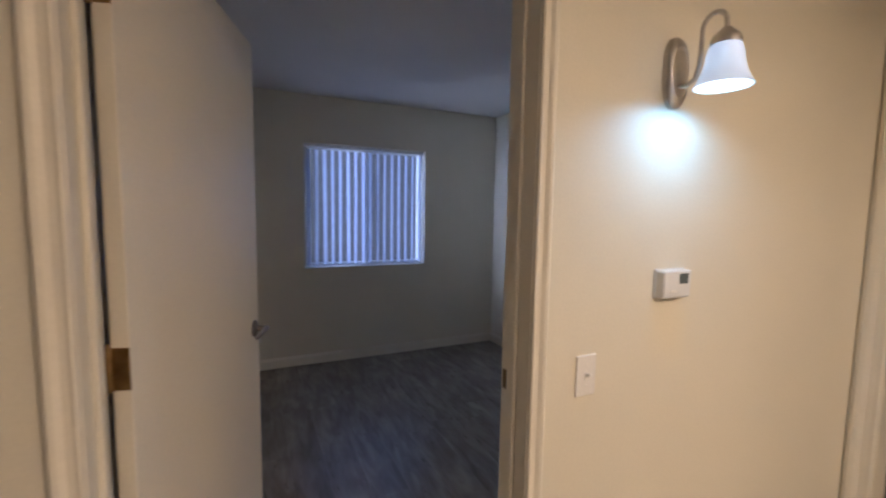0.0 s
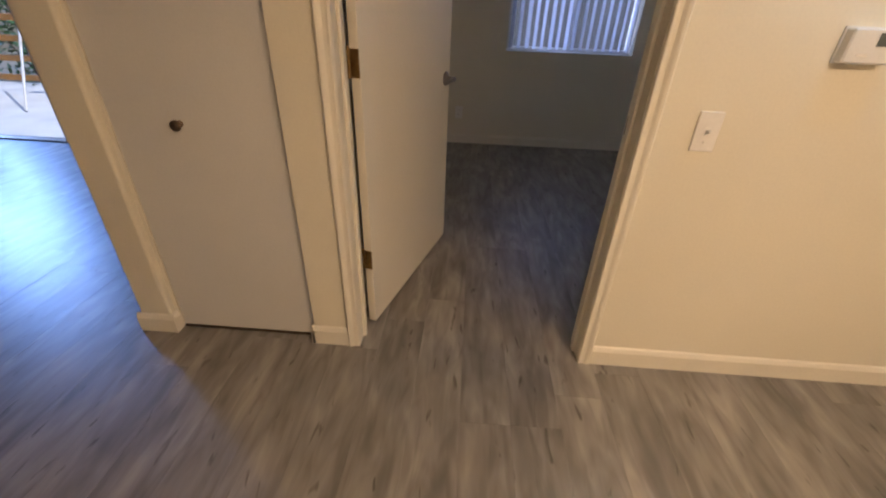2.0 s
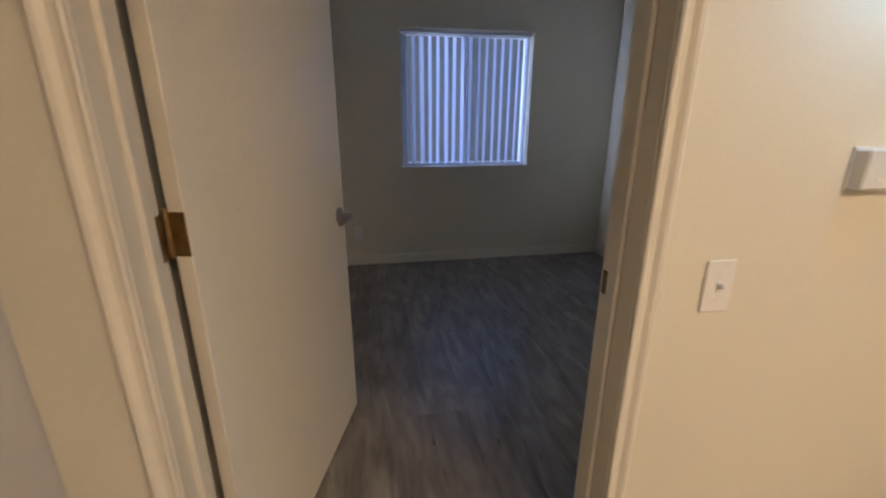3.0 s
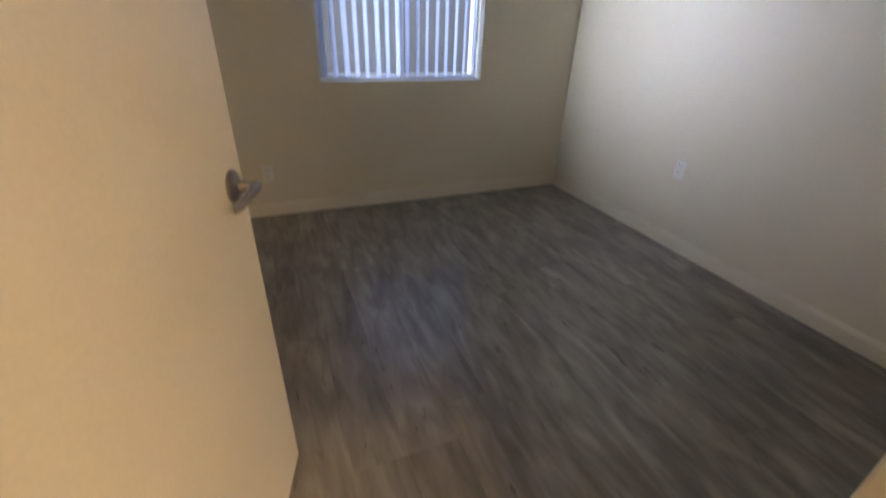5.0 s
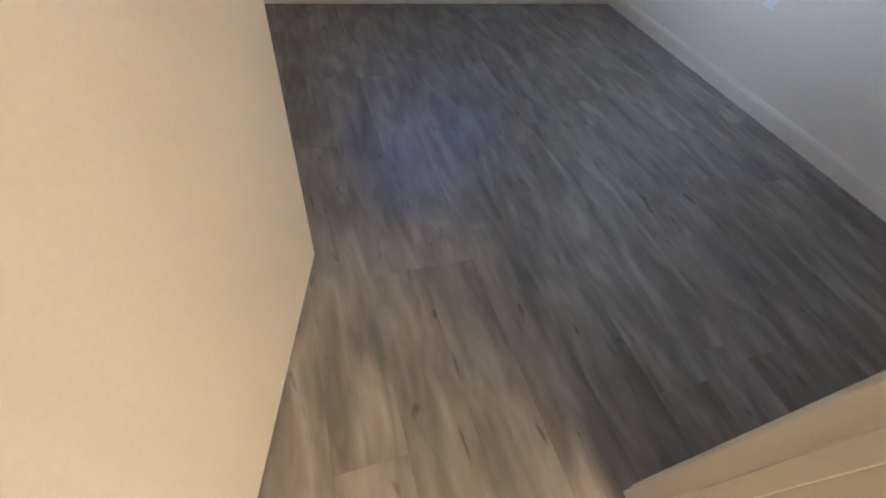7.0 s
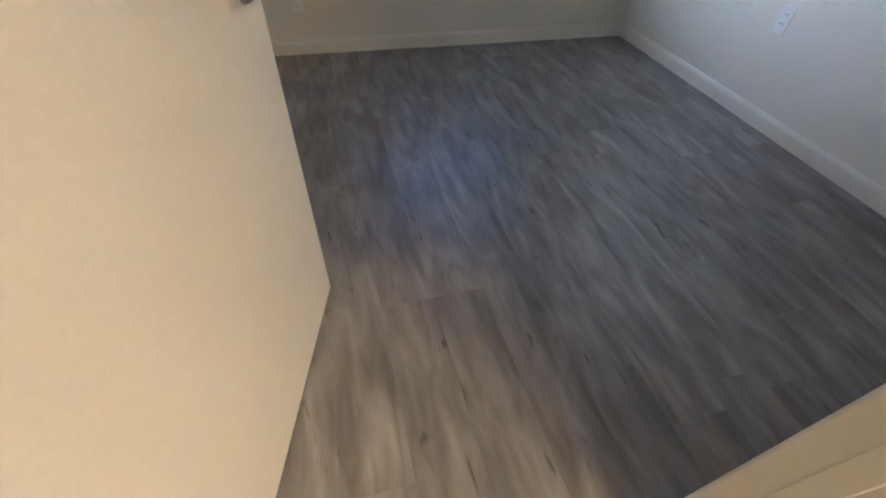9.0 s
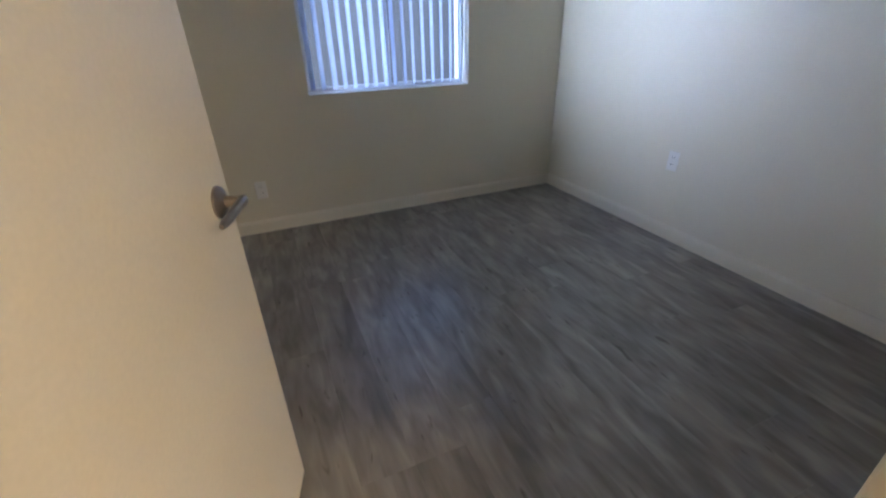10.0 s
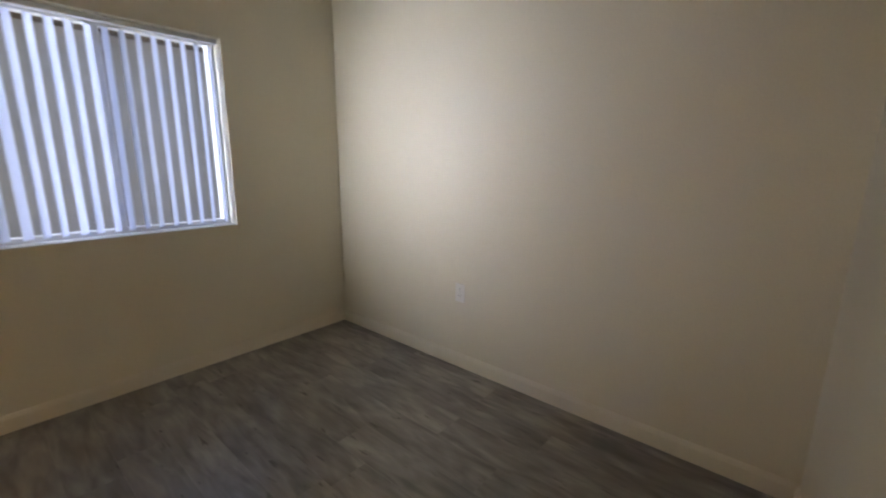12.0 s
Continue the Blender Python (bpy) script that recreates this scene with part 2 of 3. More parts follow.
def tube(bm, points, radius, steps=12):
    """A round bar along a line of points; radius may be a number or one for each point."""
    pts = [Vector(p) for p in points]
    rad = radius if isinstance(radius, (list, tuple)) else [radius] * len(pts)
    rings, side = [], None
    for i, p in enumerate(pts):
        d = (pts[min(i + 1, len(pts) - 1)] - pts[max(i - 1, 0)]).normalized()
        if side is None:
            side = d.orthogonal().normalized()
        side = (side - d * side.dot(d)).normalized()
        up = d.cross(side)
        rings.append([bm.verts.new(p + (side * math.cos(2 * math.pi * k / steps) + up * math.sin(2 * math.pi * k / steps)) * rad[i]) for k in range(steps)])
    for a, b in zip(rings, rings[1:]):
        for k in range(steps):
            bm.faces.new((a[k], a[(k + 1) % steps], b[(k + 1) % steps], b[k]))
    bm.faces.new(rings[0][::-1])
    bm.faces.new(rings[-1])


def finish(name, bm, mat, smooth=False):
    bmesh.ops.recalc_face_normals(bm, faces=bm.faces)
    me = bpy.data.meshes.new(name)
    bm.to_mesh(me)
    bm.free()
    me.materials.append(mat)
    if smooth:
        me.shade_smooth()
        me.set_sharp_from_angle(angle=radians(38))
    return me


def part(name, bm, mat, parent, label="", smooth=False):
    ob = new(name, finish(name, bm, mat, smooth))
    ob.parent = parent
    if label:
        tagged(ob, label)
    return ob


def structure(name, bm, mat, label, category, smooth=False):
    return tagged(new(name, finish(name, bm, mat, smooth)), label, category, kind="structure")


def thing(name, m, label, category, group="", kind=""):
    ob = new(name)
    ob.empty_display_size = 0.1
    ob.matrix_world = m
    return tagged(ob, label, category, group, kind)


# ---- large structure ----
floor = structure("floor", boxes((HX0 - 0.12, PX, HY0 - 0.12, YS + 0.16, -0.10, -0.0085), (PX, XR + 0.12, HY0 - 0.12, YF + 0.17, -0.10, -0.0085), (XR + 0.12, 5.82, HY0 - 0.12, 2.32, -0.10, -0.0085)), M_SUB, "grey-brown wood-look vinyl plank floor through all rooms", "floor")

structure("wall_hall", boxes(
    (CX1, JL - 0.018, 0, WALL, 0, CEIL), (JL - 0.018, JR + 0.018, 0, WALL, DTOP + 0.018, CEIL), (JR + 0.018, XR, 0, WALL, 0, CEIL),
    (PX + 0.136, CX1, 0, WALL, DTOP + 0.03, CEIL)), M_WALL, "cream painted hall wall with the bedroom doorway in it", "wall")
bm = boxes((PX, CX0, 0, YS, 0, CEIL))
bmesh.ops.bevel(bm, geom=[e for e in bm.edges if abs(e.verts[0].co.z - e.verts[1].co.z) > 1], offset=0.012, segments=3, affect="EDGES", profile=0.5)
structure("wall_closet_end", bm, M_WALL, "cream wall end beside the hall closet, with rounded corner", "wall")
structure("wall_closet_back", boxes((CX0, CX1 + 0.10, 0.62, 0.72, 0, CEIL), (CX1, CX1 + 0.10, WALL, 0.62, 0, CEIL)), M_WALL, "plain cream wall inside the hall closet", "wall")
structure("wall_window", boxes(
    (CX0, WX0, YF, YF + 0.17, 0, CEIL), (WX1, XR + 0.12, YF, YF + 0.17, 0, CEIL), (WX0, WX1, YF, YF + 0.17, 0, WZ0), (WX0, WX1, YF, YF + 0.17, WZ1, CEIL)),
    M_WALL, "cream bedroom wall with one window opening", "wall")
structure("wall_east", boxes(
    (XR, XR + 0.12, 0, YF, 0, CEIL), (XR, XR + 0.12, -0.105, 0, 0, CEIL), (XR, XR + 0.12, -0.93, -0.105, DTOP + 0.02, CEIL), (XR, XR + 0.12, HY0, -0.93, 0, CEIL)),
    M_WALL, "cream wall along the bedroom and the end of the hall", "wall")
structure("wall_bedroom_closet", boxes(
    (XL - 0.11, XL, WALL, 0.98, 0, CEIL), (XL - 0.11, XL, 2.835, YF, 0, CEIL), (XL - 0.11, XL, 0.98, 2.835, DTOP, CEIL)),
    M_WALL, "cream bedroom wall framing the sliding closet doors", "wall")
structure("wall_living_south", boxes((HX0 - 0.12, XR + 3.3, HY0 - 0.12, HY0, 0, CEIL)), M_WALL, "plain cream wall of the living room", "wall")
structure("wall_living_west", boxes((HX0 - 0.12, HX0, HY0, YS + 0.16, 0, CEIL)), M_WALL, "plain cream end wall of the living room", "wall")
structure("wall_living_north", boxes(
    (HX0, SX0, YS, YS + 0.16, 0, CEIL), (SX1, PX + 0.136, YS, YS + 0.16, 0, CEIL), (SX0, SX1, YS, YS + 0.16, 2.06, CEIL)),
    M_WALL, "cream outer wall with the sliding glass door opening", "wall")
structure("wall_next_room", boxes((5.7, 5.82, HY0, 3.18, 0, CEIL), (XR + 0.12, 5.7, 2.2, 2.32, 0, CEIL)), M_WALL, "plain cream wall of the room past the hall", "wall")
structure("ceiling_bedroom", boxes((PX, XR + 0.12, 0.07, YF + 0.17, CEIL, CEIL + 0.12)), M_CEIL, "white sprayed-texture bedroom ceiling", "ceiling")
structure("ceiling_hall", boxes((HX0 - 0.12, PX, 0.07, YS + 0.16, CEIL, CEIL + 0.12), (HX0 - 0.12, 5.82, HY0 - 0.12, 0.07, CEIL, CEIL + 0.12), (XR + 0.12, 5.82, 0.07, 2.32, CEIL, CEIL + 0.12)),
          M_CEIL, "white sprayed-texture ceiling of hall and living room", "ceiling")

# baseboards
BASE = ((0, 0), (0.013, 0), (0.013, 0.068), (0.010, 0.076), (0.006, 0.085), (0, 0.090))
UP = (0, 0, 1)


def baseboard(name, runs, label):
    """One run is one mesh; several runs are boards under one parent."""
    whole = thing(name, pose(0, 0, 0), label, "baseboard", kind="structure")
    for p0, p1, out in runs:
        b = bmesh.new()
        moulding(b, BASE, (*p0, 0.001), (*p1, 0.001), (*out, 0), UP)
        part("board", b, M_TRIM, whole)


baseboard("baseboard_hall", [((JR + 0.049, 0), (XR, 0), (0, -1))], "cream baseboard along the hall wall")
baseboard("baseboard_pier", [((CX1 - 0.010, 0), (JL - 0.047, 0), (0, -1)), ((CX1, -0.013), (CX1, 0.030), (-1, 0))], "cream baseboard round the narrow pier beside the closet")
baseboard("baseboard_closet_end", [((PX - 0.013, 0), (CX0 + 0.013, 0), (0, -1)), ((CX0, 0), (CX0, 0.030), (1, 0)), ((PX, 0.0), (PX, YS), (-1, 0))], "cream baseboard round the closet wall end")
baseboard("baseboard_bedroom", [((XL, YF), (XR, YF), (0, -1)), ((XR, YF - 0.013), (XR, WALL), (-1, 0)), ((XR - 0.013, WALL), (JR + 0.049, WALL), (0, 1)),
                                ((XL, 2.822), (XL, YF - 0.013), (1, 0)), ((XL, WALL + 0.02), (XL, 0.98), (1, 0))], "cream baseboard round the bedroom")
baseboard("baseboard_living", [((SX1, YS), (PX, YS), (0, -1)), ((HX0, YS), (SX0, YS), (0, -1)), ((HX0, HY0), (XR, HY0), (0, 1)), ((XR, HY0), (XR, -1.0), (-1, 0)),
                               ((5.7, 2.2), (5.7, HY0), (-1, 0))], "cream baseboard of the living room")

# ---- bedroom doorway: jambs, stops, casings, strike ----
CASE = ((0, 0), (0.009, 0), (0.012, 0.004), (0.010, 0.011), (0.010, 0.021), (0.0165, 0.031), (0.018, 0.039), (0.013, 0.045), (0, 0.045))
frame_1 = thing("door_frame", pose(0, 0, 0), "cream painted door frame with moulded casing at the bedroom doorway", "door frame", kind="structure")
part("jamb", boxes((JL - 0.018, JL, 0.0005, WALL + 0.008, 0, DTOP), bevel=0.001), M_TRIM, frame_1)
part("jamb", boxes((JR, JR + 0.018, 0.0005, WALL + 0.008, 0, DTOP), bevel=0.001), M_TRIM, frame_1)
part("head_jamb", boxes((JL - 0.018, JR + 0.018, 0.0005, WALL + 0.008, DTOP, DTOP + 0.018), bevel=0.001), M_TRIM, frame_1)
part("stop", boxes((JL, JL + 0.011, 0.052, 0.086, 0, DTOP), bevel=0.002), M_TRIM, frame_1)
part("stop", boxes((JR - 0.011, JR, 0.052, 0.086, 0, DTOP), bevel=0.002), M_TRIM, frame_1)
part("stop", boxes((JL + 0.011, JR - 0.011, 0.052, 0.086, DTOP - 0.011, DTOP), bevel=0.002), M_TRIM, frame_1)
for wall_y, out in ((0.0, -1), (WALL, 1)):
    for x, way in ((JL - 0.002, -1), (JR + 0.002, 1)):
        b = bmesh.new()
        moulding(b, CASE, (x, wall_y, 0.0), (x, wall_y, DTOP + 0.002), (0, out, 0), (way, 0, 0))
        part("casing", b, M_TRIM, frame_1)
    b = bmesh.new()
    moulding(b, CASE, (JL - 0.047, wall_y, DTOP + 0.002), (JR + 0.047, wall_y, DTOP + 0.002), (0, out, 0), UP)
    part("casing", b, M_TRIM, frame_1)
b = boxes((JR - 0.0015, JR + 0.001, 0.092, 0.118, 0.912, 0.968), bevel=0.0006)
part("strike_plate", b, M_BRONZE, frame_1, "small worn bronze strike plate")

# casing of the doorway at the hall's end
frame_2 = thing("door_frame", pose(0, 0, 0), "cream painted door frame at the end of the hall", "door frame", kind="structure")
for y, way in ((-0.103, 1), (-0.932, -1)):
    b = bmesh.new()
    moulding(b, [(u, v * 2.0) for u, v in CASE], (XR, y, 0), (XR, y, DTOP + 0.02), (-1, 0, 0), (0, way, 0))
    part("casing", b, M_TRIM, frame_2)
b = bmesh.new()
moulding(b, [(u, v * 1.55) for u, v in CASE], (XR, -1.02, DTOP + 0.02), (XR, -0.013, DTOP + 0.02), (-1, 0, 0), UP)
part("casing", b, M_TRIM, frame_2)

# ---- bedroom door, ajar ----
door = thing("door_1", pose(-0.022, 0.152, 0, 0, 0, DOOR_TURN), "cream painted flush bedroom door standing well open", "door", kind="structure")
DW = 0.892
part("panel", boxes((0.0, DW, -0.035, 0.0, 0.012, 2.042), bevel=0.0015), M_DOOR, door)


def lever(side):
    """Rosette, neck and lever on one face of the door; side -1 is the hall face."""
    y0 = -0.035 if side < 0 else 0.0
    x, z = DW - 0.062, 0.932
    b = bmesh.new()
    lathe(b, ((0, 0.0), (0.033, 0.0), (0.033, 0.004), (0.029, 0.009), (0.018, 0.012), (0.0125, 0.016), (0.0105, 0.040), (0.012, 0.052), (0, 0.054)),
          Matrix.Translation((x, y0, z)) @ Euler((radians(-90 * side), 0, 0)).to_matrix().to_4x4())
    base = part("rosette", b, M_SATIN, door, "satin nickel rosette", smooth=True)
    b = bmesh.new()
    y = y0 + side * 0.047
    tube(b, [(x + 0.010, y, z), (x, y, z), (x - 0.03, y + side * 0.002, z + 0.002), (x - 0.065, y, z - 0.002), (x - 0.10, y - side * 0.004, z - 0.006), (x - 0.112, y - side * 0.006, z - 0.008)],
         [0.008, 0.0105, 0.0095, 0.0085, 0.008, 0.005], 14)
    part("lever", b, M_SATIN, base, "satin nickel lever handle", smooth=True)


lever(-1)
lever(1)
part("latch_plate", boxes((DW - 0.001, DW + 0.0012, -0.030, -0.006, 0.902, 0.960), bevel=0.0005), M_BRASS, door, "aged brass latch plate")
for z in (0.335, 1.085, 1.83):
    b = boxes((-0.0012, 0.0012, -0.034, -0.002, z - 0.044, z + 0.044))
    tube(b, [(-0.003, 0.004, z - 0.046), (-0.003, 0.004, z + 0.046)], 0.0065, 12)
    lathe(b, ((0, 0.046), (0.005, 0.046), (0.004, 0.052), (0, 0.054)), Matrix.Translation((-0.003, 0.004, z)), 10)
    part("hinge", b, M_BRASS, door, "aged brass butt hinge")
    part("hinge_leaf", boxes((JL - 0.0005, JL + 0.0016, 0.086, 0.126, z - 0.044, z + 0.044)), M_BRASS, frame_1, "aged brass hinge leaf on the jamb")

# ---- hall closet ----
closet = thing("door_2", pose(0, 0, 0), "off-white flush hall closet door, closed", "door", kind="structure")
part("panel", boxes((CX0 + 0.018, CX1 - 0.014, 0.034, 0.066, 0.014, DTOP + 0.02), bevel=0.0015), M_CLOSET, closet)
b = bmesh.new()
lathe(b, ((0, 0), (0.011, 0), (0.011, 0.004), (0.007, 0.009), (0.007, 0.014), (0.014, 0.018), (0.0185, 0.025), (0.017, 0.031), (0.010, 0.035), (0, 0.036)),
      Matrix.Translation((-0.572, 0.034, 0.893)) @ Euler((radians(90), 0, 0)).to_matrix().to_4x4())
part("knob", b, M_BRONZE, closet, "small round worn bronze knob", smooth=True)
frame_3 = thing("door_frame", pose(0, 0, 0), "thin cream jamb lining the hall closet opening", "door frame", kind="structure")
part("jamb", boxes((CX0, CX0 + 0.014, 0.030, WALL, 0, DTOP + 0.03), bevel=0.001), M_TRIM, frame_3)
part("jamb", boxes((CX1 - 0.012, CX1, 0.030, WALL, 0, DTOP + 0.03), bevel=0.001), M_TRIM, frame_3)
part("floor_track", boxes((CX0 + 0.014, CX1 - 0.012, 0.036, 0.064, 0.0, 0.006)), M_BRONZE, frame_3)

# ---- bedroom closet's sliding doors ----
sliders = thing("door_3", pose(0, 0, 0), "pair of plain off-white sliding closet doors, closed", "door", kind="structure")
part("panel", boxes((XL - 0.072, XL - 0.040, 1.86, 2.833, 0.016, DTOP - 0.01), bevel=0.002), M_CLOSET, sliders)
part("panel", boxes((XL - 0.108, XL - 0.076, 0.982, 1.93, 0.016, DTOP - 0.01), bevel=0.002), M_CLOSET, sliders)
part("floor_guide", boxes((XL - 0.105, XL - 0.035, 1.87, 1.93, 0.0, 0.014)), M_PLATE, sliders)

# ---- bedroom window ----
YG = YF + 0.105
window = thing("window_1", pose(0, 0, 0), "white vinyl sliding window behind vertical blinds", "window", kind="structure")
b = boxes((WX0, WX0 + 0.035, YG, YG + 0.06, WZ0, WZ1), (WX1 - 0.035, WX1, YG, YG + 0.06, WZ0, WZ1),
          (WX0 + 0.035, WX1 - 0.035, YG, YG + 0.06, WZ0, WZ0 + 0.035), (WX0 + 0.035, WX1 - 0.035, YG, YG + 0.06, WZ1 - 0.035, WZ1), bevel=0.003)
part("window_frame", b, M_VINYL, window)
XM = (WX0 + WX1) / 2
part("meeting_stile", boxes((XM - 0.022, XM + 0.022, YG + 0.004, YG + 0.05, WZ0 + 0.035, WZ1 - 0.035), bevel=0.003), M_VINYL, window)
for x0, x1, y in ((WX0 + 0.035, XM - 0.022, YG + 0.016), (XM + 0.022, WX1 - 0.035, YG + 0.034)):
    p = part("pane", boxes((x0, x1, y, y + 0.004, WZ0 + 0.035, WZ1 - 0.035)), M_GLASS, window)
    p.visible_shadow = False
part("window_sill", boxes((WX0 + 0.001, WX1 - 0.001, YF + 0.002, YG - 0.001, WZ0 + 0.0005, WZ0 + 0.008), bevel=0.002), M_VINYL, window)

# ---- vertical blinds hanging in the window's recess ----
blind = thing("vertical_blind", pose(0, 0, 0), "white vinyl vertical blind, slats turned partly closed", "blind")
YB = YF + 0.055
b = boxes((WX0 + 0.006, WX1 - 0.006, YB - 0.020, YB + 0.020, WZ1 - 0.030, WZ1 - 0.006), bevel=0.003)
part("headrail", b, M_VINYL, blind)
SLATS, SLAT_W, SLAT_TURN = 16, 0.069, -54.0
rng = random.Random(4)
for i in range(SLATS):
    x = WX0 + 0.045 + (WX1 - WX0 - 0.09) * i / (SLATS - 1)
    turn = radians(SLAT_TURN + rng.uniform(-4, 4))
    b = bmesh.new()
    cols = []
    for k in range(9):
        u = (k / 8 - 0.5) * SLAT_W
        w = 0.010 * (1 - (2 * k / 8 - 1) ** 2)
        cols.append((u * math.cos(turn) + w * math.sin(turn), -u * math.sin(turn) + w * math.cos(turn)))
    rows = []
    lean, twist = rng.uniform(-0.005, 0.005), rng.uniform(-0.004, 0.004)
    for j in range(5):
        f = j / 4
        z = WZ1 - 0.045 + (WZ0 + 0.026 - (WZ1 - 0.045)) * f
        rows.append([b.verts.new((x + cx * (1 + twist * 6 * f) + lean * f, YB + cy + twist * math.sin(3 * f), z)) for cx, cy in cols])
    for a, c in zip(rows, rows[1:]):
        for k in range(8):
            b.faces.new((a[k], a[k + 1], c[k + 1], c[k]))
    bmesh.ops.solidify(b, geom=b.faces[:], thickness=0.0009)
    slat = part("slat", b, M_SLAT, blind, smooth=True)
    part("hanger", boxes((x - 0.006, x + 0.006, YB - 0.002, YB + 0.002, WZ1 - 0.05, WZ1 - 0.034)), M_PLATE, slat)
b = bmesh.new()
tube(b, [(WX1 - 0.03, YB - 0.026, WZ1 - 0.03), (WX1 - 0.03, YB - 0.028, WZ0 + 0.25)], 0.0035, 8)
part("wand", b, M_VINYL, blind)

# ---- things on the hall wall ----
sx, sy, sz = SCONCE
sconce = thing("wall_sconce", pose(0, 0, 0), "brushed nickel wall sconce with a lit frosted bell shade", "wall lamp")
b = bmesh.new()
outline = [(0.046 * math.copysign(abs(math.cos(a)) ** 0.8, math.cos(a)), 0.099 * math.copysign(abs(math.sin(a)) ** 0.8, math.sin(a))) for a in (2 * math.pi * i / 40 for i in range(40))]
levels = []
for k, d in ((1.0, 0.0), (1.0, 0.010), (0.90, 0.019), (0.70, 0.024), (0.66, 0.021)):
    levels.append([b.verts.new((sx + k * u, -d, 1.815 + k * v)) for u, v in outline])
for a, c in zip(levels, levels[1:]):
    for i in range(40):
        b.faces.new((a[i], a[(i + 1) % 40], c[(i + 1) % 40], c[i]))
b.faces.new(levels[-1])
b.faces.new(levels[0][::-1])
part("backplate", b, M_NICKEL, sconce, "oval brushed nickel backplate", smooth=True)
b = bmesh.new()
curve = [(sx, -0.018, 1.775), (sx, -0.045, 1.772), (sx, -0.068, 1.785), (sx, -0.078, 1.82), (sx, -0.080, 1.87)]
curve += [(sx, -0.1125 + 0.0325 * math.cos(a), 1.905 + 0.036 * math.sin(a)) for a in (math.pi * i / 10 for i in range(11))]
curve += [(sx, sy, 1.885)]
tube(b, curve, 0.0062, 12)
part("arm", b, M_NICKEL, sconce, "curved brushed nickel gooseneck arm", smooth=True)
b = bmesh.new()
lathe(b, ((0, 0.100), (0.012, 0.100), (0.016, 0.094), (0.030, 0.082), (0.036, 0.068), (0.036, 0.058), (0.030, 0.058), (0, 0.062)), Matrix.Translation((sx, sy, sz)))
part("fitter", b, M_NICKEL, sconce, "brushed nickel shade cap", smooth=True)
b = bmesh.new()
bell = [(0.029, 0.062), (0.036, 0.055), (0.041, 0.040), (0.044, 0.018), (0.050, -0.006), (0.059, -0.028), (0.068, -0.045)]
lathe(b, bell + [(0.0693, -0.0462)] + [(r - 0.003, h - 0.001) for r, h in bell[::-1]], Matrix.Translation((sx, sy, sz)), 40)
part("shade", b, M_SHADE, sconce, "frosted white glass bell shade, lit", smooth=True)
b = bmesh.new()
lathe(b, ((0, 0.060), (0.013, 0.058), (0.014, 0.035), (0.021, 0.018), (0.026, 0.0), (0.022, -0.013), (0.012, -0.018), (0, -0.0185)), Matrix.Translation((sx, sy, sz + 0.002)), 20)
part("bulb", b, M_BULB, sconce, "lit frosted bulb", smooth=True)

# unseen ceiling fixture, its long shape assumed, as source of the warm light
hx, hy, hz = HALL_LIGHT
wrap = thing("assumed_ceiling_light", pose(hx, hy, CEIL), "lit long white ceiling light, unseen and assumed as the hall's warm source", "ceiling light")
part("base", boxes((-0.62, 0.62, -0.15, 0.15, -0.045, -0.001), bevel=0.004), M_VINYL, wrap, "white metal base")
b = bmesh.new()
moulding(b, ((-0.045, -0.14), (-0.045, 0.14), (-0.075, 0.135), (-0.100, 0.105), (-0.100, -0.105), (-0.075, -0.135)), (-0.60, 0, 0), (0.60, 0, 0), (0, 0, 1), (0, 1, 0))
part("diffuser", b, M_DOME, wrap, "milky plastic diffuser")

stat = thing("thermostat", pose(0, 0, 0), "white plastic thermostat with a small grey display", "thermostat")
b = boxes((1.332, 1.452, -0.034, 0.0, 1.163, 1.245), bevel=0.004)
part("body", b, M_STAT, stat)
part("display", boxes((1.398, 1.436, -0.0352, -0.033, 1.205, 1.236), bevel=0.0005), M_LCD, stat, "dark grey display")
part("base_plate", boxes((1.328, 1.456, -0.006, 0.0, 1.160, 1.248), bevel=0.001), M_STAT, stat)
part("button", boxes((1.362, 1.388, -0.0355, -0.033, 1.180, 1.187), bevel=0.0005), M_PLATE, stat)


def switch_plate():
    ob = thing("light_switch", pose(0, 0, 0), "ivory toggle light switch beside the bedroom doorway", "switch")
    part("plate", boxes((1.040, 1.111, -0.006, 0.0, 0.903, 1.021), bevel=0.0025), M_PLATE, ob)
    part("toggle_frame", boxes((1.0695, 1.0815, -0.0072, -0.005, 0.949, 0.975), bevel=0.0004), M_PLATE, ob)
    b = boxes((1.071, 1.080, -0.022, -0.006, 0.957, 0.967), bevel=0.002)
    bmesh.ops.rotate(b, verts=b.verts[:], cent=(1.0755, -0.006, 0.962), matrix=Matrix.Rotation(radians(-22), 3, "X"))
    part("toggle", b, M_PLATE, ob)
    for z in (0.932, 0.992):
        b = bmesh.new()
        lathe(b, ((0, 0.0), (0.0032, 0.0), (0.0028, 0.0012), (0, 0.0016)), Matrix.Translation((1.0755, -0.006, z)) @ Euler((radians(90), 0, 0)).to_matrix().to_4x4(), 10)
        part("screw", b, M_PLATE, ob)


switch_plate()


